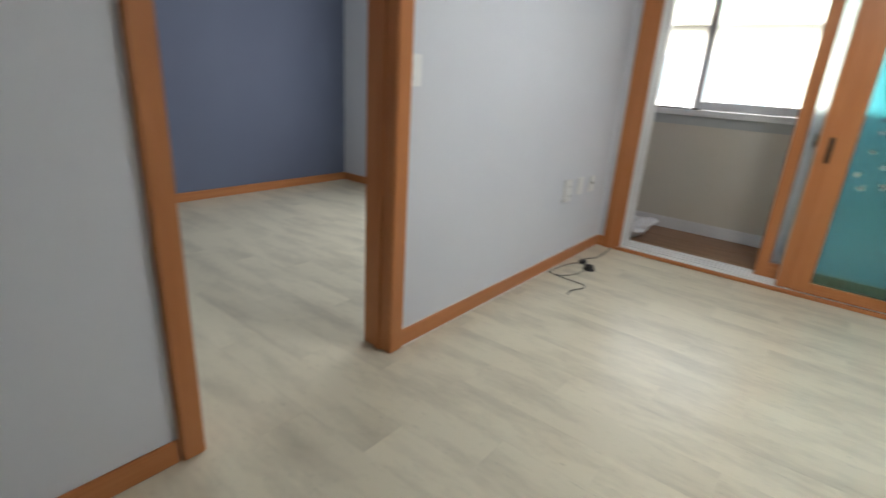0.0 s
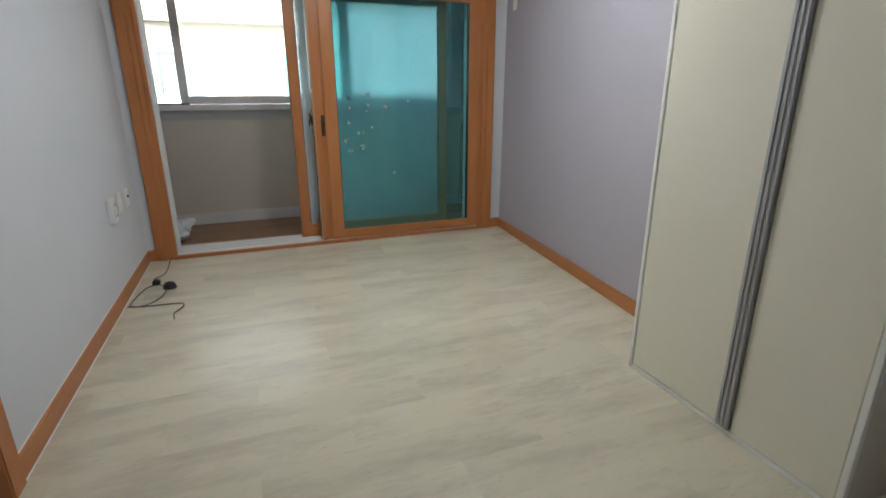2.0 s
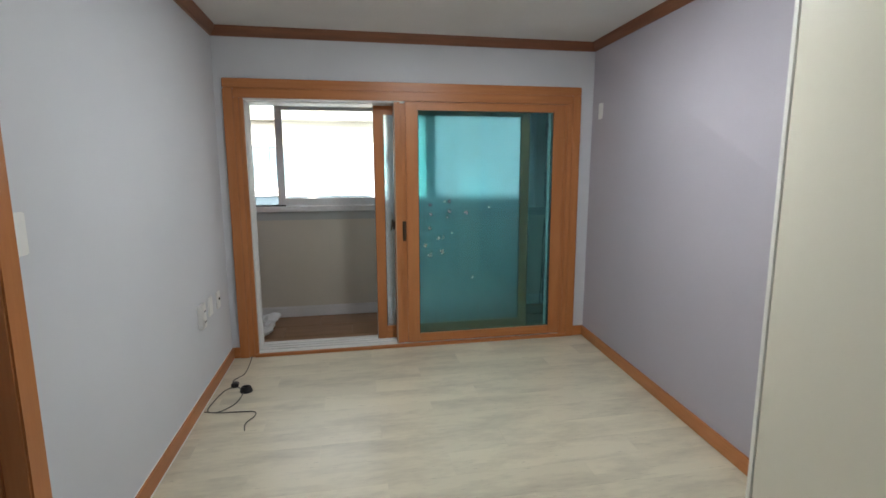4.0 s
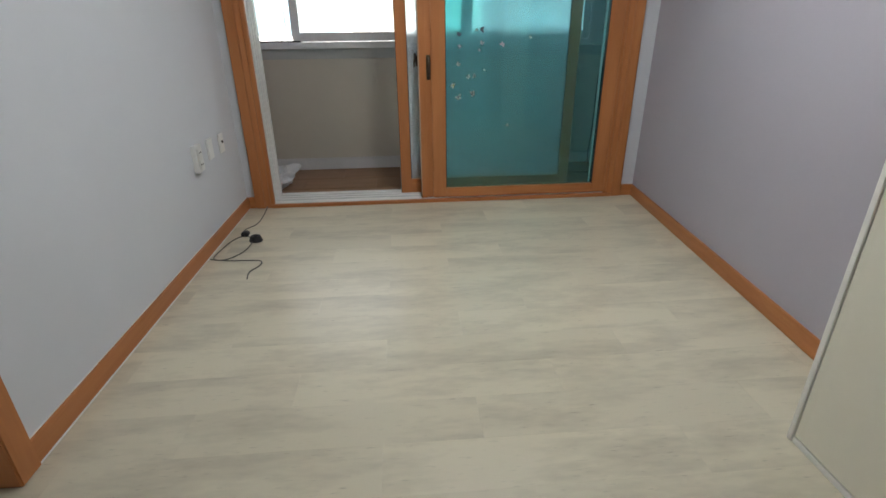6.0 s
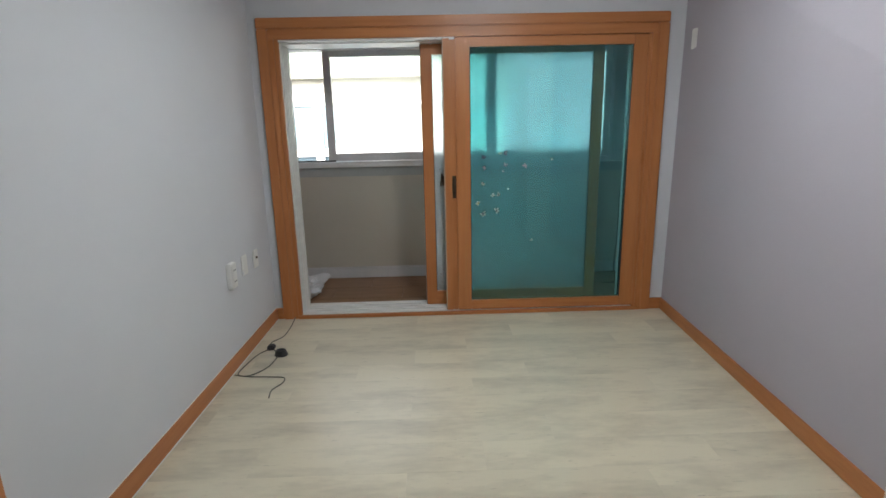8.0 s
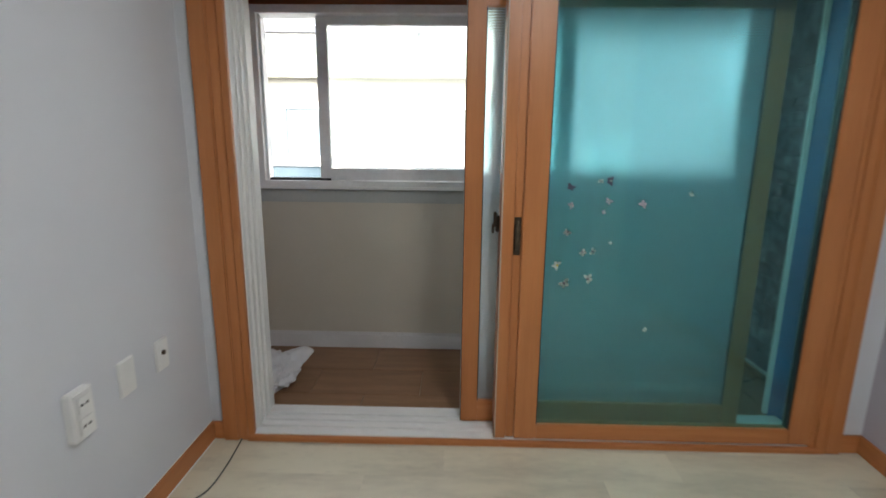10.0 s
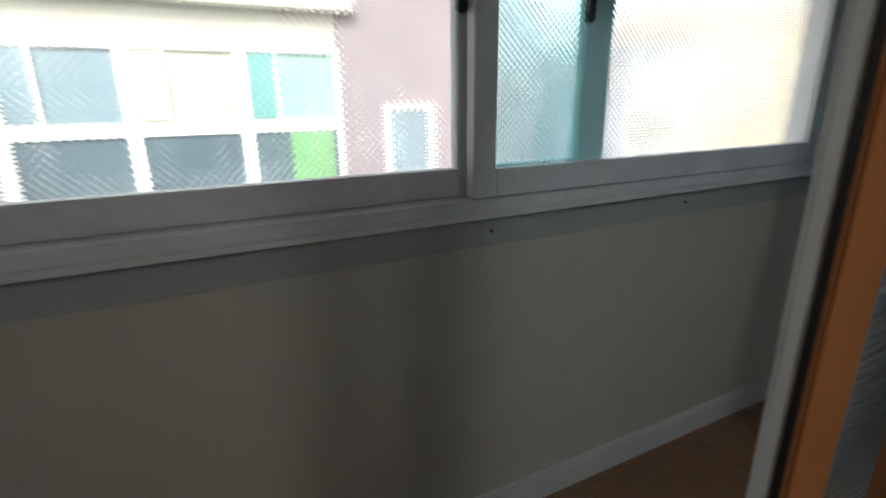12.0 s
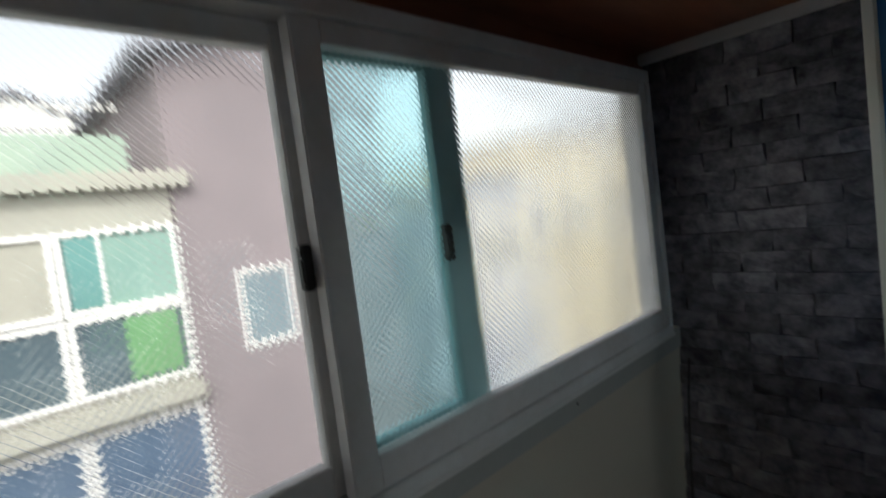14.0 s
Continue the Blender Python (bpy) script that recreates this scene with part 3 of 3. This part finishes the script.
# ---- stickers on the teal pane ----
def sticker(x, z, r, mat, centre, label, turn=0.0, petals=5):
    y = 0.0015
    r *= 0.9
    t = thing("flower_sticker", (x, y, z), label, "sticker", "stickers on the teal pane")
    for k in range(petals):
        if (int(x * 1000) + 2 * k) % 5 < 1:
            continue
        a = turn + 2 * math.pi * k / petals
        bm = bmesh.new()
        bmesh.ops.create_cone(bm, cap_ends=True, segments=10, radius1=1, radius2=0.95, depth=1,
                              matrix=Matrix.Translation((x + 0.55 * r * math.cos(a), y, z + 0.55 * r * math.sin(a))) @ Matrix.Rotation(-a, 4, "Y") @ Matrix.Diagonal((r * (0.34 + 0.07 * ((k * 3 + int(z * 100)) % 4)), 0.0012, r * 0.30, 1)) @ Matrix.Rotation(math.pi / 2, 4, "X"))
        part("petal", bm, mat, t)
    part("centre", cylinder((x, y - 0.001, z), r * 0.22, 0.002, "y", 10), centre, t)


WHITE, PINK, DARK = "faded white flower sticker on teal glass", "faded pink flower sticker on teal glass", "dark plum flower sticker on teal glass"
for x, z, r, m_, c_, l_ in ((1.568, 1.168, 0.022, petal_dark, petal_dark, DARK), (1.725, 1.193, 0.022, petal_dark, petal_white, DARK), (1.685, 1.19, 0.014, petal_white, petal_dark, WHITE),
                            (1.723, 1.113, 0.018, petal_pink, petal_white, PINK), (1.569, 1.089, 0.018, petal_pink, petal_white, PINK), (1.708, 1.067, 0.012, petal_pink, petal_white, PINK),
                            (1.862, 1.097, 0.022, petal_pink, petal_pink, PINK), (1.563, 0.981, 0.02, petal_white, petal_dark, WHITE), (1.745, 0.938, 0.010, petal_white, petal_white, WHITE),
                            (1.630, 0.896, 0.019, petal_white, petal_pink, WHITE), (1.672, 0.90, 0.018, petal_white, petal_dark, WHITE), (1.528, 0.838, 0.024, petal_white, petal_yellow, WHITE),
                            (1.561, 0.761, 0.028, petal_white, petal_dark, WHITE), (1.66, 0.781, 0.026, petal_white, petal_dark, WHITE), (1.918, 0.56, 0.014, petal_white, petal_white, WHITE),
                            (2.055, 1.145, 0.014, petal_white, petal_white, WHITE)):
    sticker(x, z, r, m_, c_, l_, x * 40)

# ---- outside ----
ground_mat = material("grey_street", (0.16, 0.16, 0.155), 0.9, second=(0.10, 0.10, 0.10), scale=0.3, fine=6)
pink_wall = material("mauve_brick_wall", (0.255, 0.215, 0.225), 0.85, second=(0.215, 0.185, 0.195), scale=0.8, fine=14, bump=0.3)
cream_wall = material("cream_render", (0.42, 0.41, 0.35), 0.85, second=(0.35, 0.345, 0.30), scale=0.8, fine=12)
sage_wall = material("sage_panel", (0.33, 0.42, 0.34), 0.7, second=(0.29, 0.37, 0.31), scale=1.2, fine=12)
white_wall = material("white_render", (0.72, 0.71, 0.69), 0.85, second=(0.62, 0.61, 0.59), scale=0.6, fine=12)
yellow_wall = material("yellow_render", (0.60, 0.53, 0.36), 0.85, second=(0.52, 0.46, 0.32), scale=0.4, fine=8)
roof_mat = material("grey_roof_sheet", (0.20, 0.20, 0.22), 0.6, second=(0.14, 0.14, 0.16), scale=1, fine=9)
blue_sheet = material("blue_roof_sheet", (0.10, 0.15, 0.22), 0.5, second=(0.07, 0.11, 0.17), scale=1, fine=9)
green_panel = material("green_panel", (0.15, 0.33, 0.15), 0.5, second=(0.13, 0.28, 0.13), scale=2, fine=20)
dark_glass = material("dark_window_glass", (0.10, 0.14, 0.16), 0.15, second=(0.07, 0.1, 0.12), scale=1)
sage_glass = material("sage_window_glass", (0.26, 0.40, 0.34), 0.2, second=(0.20, 0.33, 0.29), scale=1)
brown_wall = material("weathered_brown_boards", (0.16, 0.08, 0.07), 0.8, second=(0.10, 0.055, 0.05), scale=1.5, stretch=(8, 8, 1), fine=8)
leaf_mat = material("hazy_leaves", (0.09, 0.12, 0.06), 0.7, second=(0.05, 0.08, 0.03), scale=3)
pole_mat = material("concrete_pole", (0.25, 0.24, 0.23), 0.8, scale=3)
GZ = -5.5
ground = bmesh.new()
bmesh.ops.create_grid(ground, x_segments=8, y_segments=8, size=900, matrix=Matrix.Translation((0, 0, GZ)))
structure("ground", ground, ground_mat, "grey street and yards far below", "ground")


def house(name, x0, x1, y0, y1, top, wall_mat, label, roof=0.0, windows=(), over=0.3, roof_m=None):
    """A building on the ground: walls, roof (pitched along y when roof > 0) and windows in its near face."""
    t = thing(name, ((x0 + x1) / 2, (y0 + y1) / 2, GZ), label, "building")
    part("wall", boxes((x0, x1, y0, y1, GZ, top)), wall_mat, t)
    bm = bmesh.new()
    if roof:
        xm = (x0 + x1) / 2
        prof = [(x0 - over, top - 0.1), (xm, top + roof), (x1 + over, top - 0.1), (x1 + over, top + 0.06), (xm, top + roof + 0.16), (x0 - over, top + 0.06)]
        ends = [[bm.verts.new((x, y, z)) for x, z in prof] for y in (y0 - over, y1 + over)]
        for i in range(6):
            bm.faces.new((ends[0][i], ends[0][(i + 1) % 6], ends[1][(i + 1) % 6], ends[1][i]))
        bm.faces.new(ends[0])
        bm.faces.new(ends[1])
        bmesh.ops.recalc_face_normals(bm, faces=bm.faces[:])
        g = bmesh.new()
        g.faces.new([g.verts.new(v) for v in ((x0, y0 + 0.01, top), (x1, y0 + 0.01, top), (xm, y0 + 0.01, top + roof))])
        part("gable", g, wall_mat, t)
    else:
        box(bm, x0 - over * 0.4, x1 + over * 0.4, y0 - over * 0.4, y1 + over * 0.4, top, top + 0.22)
    part("roof", bm, roof_m or roof_mat, t)
    for wx0, wx1, wz0, wz1, pane_m in windows:
        f = part("window", boxes((wx0 - 0.08, wx0, y0 - 0.07, y0, wz0, wz1), (wx1, wx1 + 0.08, y0 - 0.07, y0, wz0, wz1),
                                 (wx0 - 0.08, wx1 + 0.08, y0 - 0.07, y0, wz0 - 0.09, wz0), (wx0 - 0.08, wx1 + 0.08, y0 - 0.07, y0, wz1, wz1 + 0.08)), white_wall, t, "white-framed window")
        part("pane", boxes((wx0, wx1, y0 - 0.02, y0 - 0.002, wz0, wz1)), pane_m, f)
    return t


grey_glass = material("blue_grey_window_glass", (0.20, 0.27, 0.30), 0.2, second=(0.15, 0.21, 0.24), scale=1)
beige_glass = material("curtained_window_glass", (0.40, 0.39, 0.33), 0.3, second=(0.34, 0.33, 0.28), scale=1)
teal_shade = material("teal_curtain", (0.13, 0.30, 0.28), 0.5, second=(0.10, 0.25, 0.24), scale=1)
pale_blue = material("pale_blue_render", (0.36, 0.39, 0.43), 0.85, second=(0.30, 0.33, 0.37), scale=0.6, fine=12)
COLUMNS = ((-4.06, grey_glass), (-2.64, grey_glass), (-1.22, grey_glass), (0.20, beige_glass), (1.62, sage_glass))
green_house = house("house", -9.0, 2.95, 8.0, 14, 2.55, cream_wall, "cream low house with long white-framed veranda windows", over=0.55, roof_m=cream_wall, windows=[
    (x, x + 1.24, 1.06, 1.98, m) for x, m in COLUMNS] + [(x, x + 1.24, -0.02, 0.88, dark_glass) for x, m in COLUMNS] +
    [(x, x + 1.24, -1.95, -0.62, blue_sheet) for x, m in COLUMNS])
part("veranda_panel", boxes((2.15, 2.78, 7.955, 7.985, 0.02, 0.86)), green_panel, green_house, "bright green panel")
for x, m in COLUMNS:
    part("curtain", boxes((x + 0.02, x + 0.36, 7.94, 7.976, 1.08, 1.96)), teal_shade if m == sage_glass else m, green_house, "drawn curtain behind the glass")
    part("mullion", boxes((x + 0.36, x + 0.40, 7.935, 7.985, 1.06, 1.98)), white_wall, green_house)
part("canopy", boxes((-9.0, 2.95, 7.72, 8.0, -0.42, -0.20), bevel=0.02), cream_wall, green_house)
part("terrace_wall", boxes((-8.8, 2.7, 8.9, 9.05, 2.77, 3.45)), sage_wall, green_house, "sage green terrace wall")
part("terrace_rail", boxes((-8.8, 2.7, 8.93, 8.98, 3.85, 3.90), *[(x, x + 0.05, 8.93, 8.98, 3.45, 3.85) for x in (-7, -5.2, -3.4, -1.6, 0.2, 2.0)]), white_wall, green_house, "thin white terrace rail")
house("house", 2.97, 6.47, 7.98, 15, 4.39, pink_wall, "tall mauve brick house with a small window", roof=0.62, windows=[(3.73, 4.435, 0.1, 1.16, grey_glass)])
house("house", -7.0, -1.5, 17, 24, 5.2, white_wall, "pale flat-roofed house behind the low one", windows=[(-5.5, -4.2, 3.2, 4.4, dark_glass), (-3.4, -2.2, 3.2, 4.4, dark_glass)])
house("house", -0.4, 5.0, 21, 28, 6.0, white_wall, "pale house with a grey roof further back", roof=1.2, windows=[(0.6, 1.8, 4.0, 5.2, dark_glass), (2.8, 4.0, 4.0, 5.2, dark_glass)])
house("house", 12.2, 15.2, 11.5, 18, 2.6, pale_blue, "pale blue house with a flat roof", windows=[(12.8, 13.9, -0.2, 1.0, dark_glass)])
house("house", 16.6, 22.8, 12.5, 22, 4.1, yellow_wall, "yellow rendered building with small windows", windows=[(17.2, 18.2, 0.4, 1.6, dark_glass), (20.6, 21.6, 0.4, 1.6, dark_glass)])
stack_brick = material("weathered_mauve_brick", (0.17, 0.125, 0.13), 0.85, second=(0.10, 0.075, 0.08), scale=5, fine=30, bump=0.5, depth=0.006, piece=0.25)
# Narrow brick house corner, simplified to a free-standing chimney-like stack.
stack = thing("chimney", (-2.18, 6.1, GZ), "weathered mauve brick house corner with a sloping top, built as a narrow stack", "chimney")
core = boxes((-0.18, 0.18, -0.18, 0.18, GZ, 1.75))
for v in core.verts:
    if v.co.z > 0:
        v.co.z += 0.55 * v.co.x
bmesh.ops.transform(core, matrix=pose(-2.18, 6.1, 0, 0, 0, 28), verts=core.verts[:])
part("core", core, stack_brick, stack)
for k in range(26):
    course = boxes((-0.19, 0.19, -0.19, 0.19, -0.31 + k * 0.075, -0.31 + k * 0.075 + 0.062), bevel=0.006)
    bmesh.ops.transform(course, matrix=pose(-2.18 + 0.004 * math.sin(k * 2.1), 6.1, 0, 0, 0, 28), verts=course.verts[:])
    part("brick_course", course, stack_brick, stack)
part("vent_pipe", cylinder((-2.05, 6.1, 1.98), 0.02, 0.4, "z", 8), pole_mat, stack, "thin metal vent pipe")


def pole(x, y, top, lean=0.0):
    t = thing("utility_pole", (x, y, GZ), "grey concrete utility pole with crossarms", "utility pole")
    part("shaft", cylinder((x, y, (top + GZ) / 2), 0.17, top - GZ, "z", 14, 0.11), pole_mat, t)
    for dz in (0.3, 0.9):
        part("crossarm", boxes((x - 0.8, x + 0.8, y - 0.05, y + 0.05, top - dz - 0.05, top - dz + 0.05)), pole_mat, t)
    return t


pole(18.8, 11.8, 4.9)
pole(-1.2, 15.5, 6.4)
for i, z in enumerate((4.2, 4.9, 5.6)):
    w = tagged(new("overhead_wire", mesh_of("overhead_wire", tube([(-30, 15.5, z + 0.6), (-1.2, 15.5, z), (18.8, 13.2, z + 0.1), (40, 13, z + 0.6)], 0.02, 5, 8), black)),
               "thin black overhead wire between poles", "wire", "overhead wires")


def tree(x, y, height, spread, seed):
    rnd = random.Random(seed)
    t = thing("tree", (x, y, GZ), "hazy green tree beyond the houses", "tree")
    part("trunk", cylinder((x, y, GZ + height * 0.3), 0.22, height * 0.6, "z", 10, 0.12), brown_wall, t)
    bm = bmesh.new()
    for _ in range(9):
        a, e = rnd.uniform(0, 6.28), rnd.uniform(0.4, 1.0)
        sub = tube([(x, y, GZ + height * 0.45), (x + 0.4 * spread * e * math.cos(a), y + 0.4 * spread * e * math.sin(a), GZ + height * 0.65),
                    (x + 0.8 * spread * e * math.cos(a), y + 0.8 * spread * e * math.sin(a), GZ + height * rnd.uniform(0.7, 0.95))], 0.05, 5, 3)
        me = mesh_of("limb", sub, brown_wall)
        bm.from_mesh(me)
    part("limbs", bm, brown_wall, t)
    verts, faces = [], []
    for _ in range(2600):
        c = Vector((rnd.gauss(0, 0.42), rnd.gauss(0, 0.42), rnd.gauss(0, 0.36)))
        if c.length > 1.05:
            continue
        c = Vector((x + c.x * spread, y + c.y * spread, GZ + height * 0.72 + c.z * height * 0.3))
        u = Vector((rnd.uniform(-1, 1), rnd.uniform(-1, 1), rnd.uniform(-1, 1))).normalized() * 0.14
        v = u.cross(Vector((rnd.uniform(-1, 1), rnd.uniform(-1, 1), 1))).normalized() * 0.09
        k = len(verts)
        verts += [c - u, c + v, c + u, c - v]
        faces.append((k, k + 1, k + 2, k + 3))
    me = bpy.data.meshes.new("crown")
    me.from_pydata(verts, [], faces)
    me.materials.append(leaf_mat)
    ob = new("crown", me)
    ob.parent = t
    ob.matrix_parent_inverse = Matrix.Translation(-Vector(t.location))


tree(9.5, 17, 9.0, 3.0, 1)
tree(13.5, 22, 9.5, 3.2, 2)

# ---- floor planks ----
PL, PW = 0.975, 0.1955
plank_cache = {}


def slab(cache, key, lx, ly, hgt, mat, bev):
    if key not in cache:
        bm = boxes((-lx / 2, lx / 2, -ly / 2, ly / 2, -hgt, 0))
        top = [e for e in bm.edges if all(v.co.z > -1e-6 for v in e.verts)]
        bmesh.ops.bevel(bm, geom=top, offset=bev, segments=1, affect="EDGES")
        cache[key] = mesh_of("plank", bm, mat)
    return cache[key]


row = 0
y = -2.393 - 13 * PW
while y < -0.02:
    shift = (0.06 + 0.325 * ((row + 1) % 3)) % PL
    x = SIDE - PL + shift
    y1 = min(y + PW, 0.0)
    while x < W:
        x0, x1 = max(x, SIDE), min(x + PL, W)
        if x1 - x0 > 0.02 and y1 > BACK:
            lx, ly = round(x1 - x0 - 0.0003, 4), round(y1 - y - 0.0003, 4)
            ob = new("plank", slab(plank_cache, (lx, ly), lx, ly, 0.008, plank_mat, 0.0002))
            ob.location = ((x0 + x1) / 2, (y + y1) / 2, 0)
            ob.parent = floor
        x += PL
    y += PW
    row += 1

# ---- balcony tiles ----
TX, TY = 0.6, 0.3
y = 0.125
for j in range(4):
    x = 0.32 - 2 * TX - (0.3 if j % 2 == 0 else 0.0)
    while x < BEND:
        x0, x1, y0, y1 = max(x, BLEFT), min(x + TX, BEND), max(y, 0.236), min(y + TY, BW - 0.001)
        if x1 - x0 > 0.02 and y1 - y0 > 0.02:
            lx, ly = round(x1 - x0 - 0.003, 4), round(y1 - y0 - 0.003, 4)
            ob = new("tile", slab(plank_cache, ("t", lx, ly), lx, ly, 0.009, tile_mat, 0.001))
            ob.location = ((x0 + x1) / 2, (y0 + y1) / 2, 0)
            ob.parent = balcony_floor
        x += TX
    y += TY

# ---- bricks ----
rnd = random.Random(5)
BL, BH = 0.215, 0.079
brick_cache = {}


def brick_mesh(w, variant):
    key = (round(w, 3), variant)
    if key not in brick_cache:
        r2 = random.Random(variant * 7 + 1)
        bm = boxes((-0.016, 0.0, -w / 2, w / 2, -BH / 2 + 0.0012, BH / 2 - 0.0012))
        bmesh.ops.subdivide_edges(bm, edges=bm.edges[:], cuts=1, use_grid_fill=True)
        for v in bm.verts:
            if v.co.x < -0.001:
                v.co += Vector((r2.uniform(-0.009, 0.007), r2.uniform(-0.004, 0.004), r2.uniform(-0.004, 0.004)))
        brick_cache[key] = mesh_of("brick", bm, brick_mat)
    return brick_cache[key]


z, j = 0.022 + BH / 2, 0
while z < BTOP - BH / 2:
    y = 0.332 - (BL / 2 if j % 2 else 0)
    while y < BW - 0.03:
        y0, y1 = max(y, 0.332), min(y + BL, BW - 0.003)
        if y1 - y0 > 0.03:
            ob = new("brick", brick_mesh(round(y1 - y0 - 0.002, 2), rnd.randrange(6)))
            ob.location = (BEND + rnd.uniform(-0.003, 0.002), (y0 + y1) / 2, z)
            ob.parent = brick_wall
        y += BL
    z += BH
    j += 1
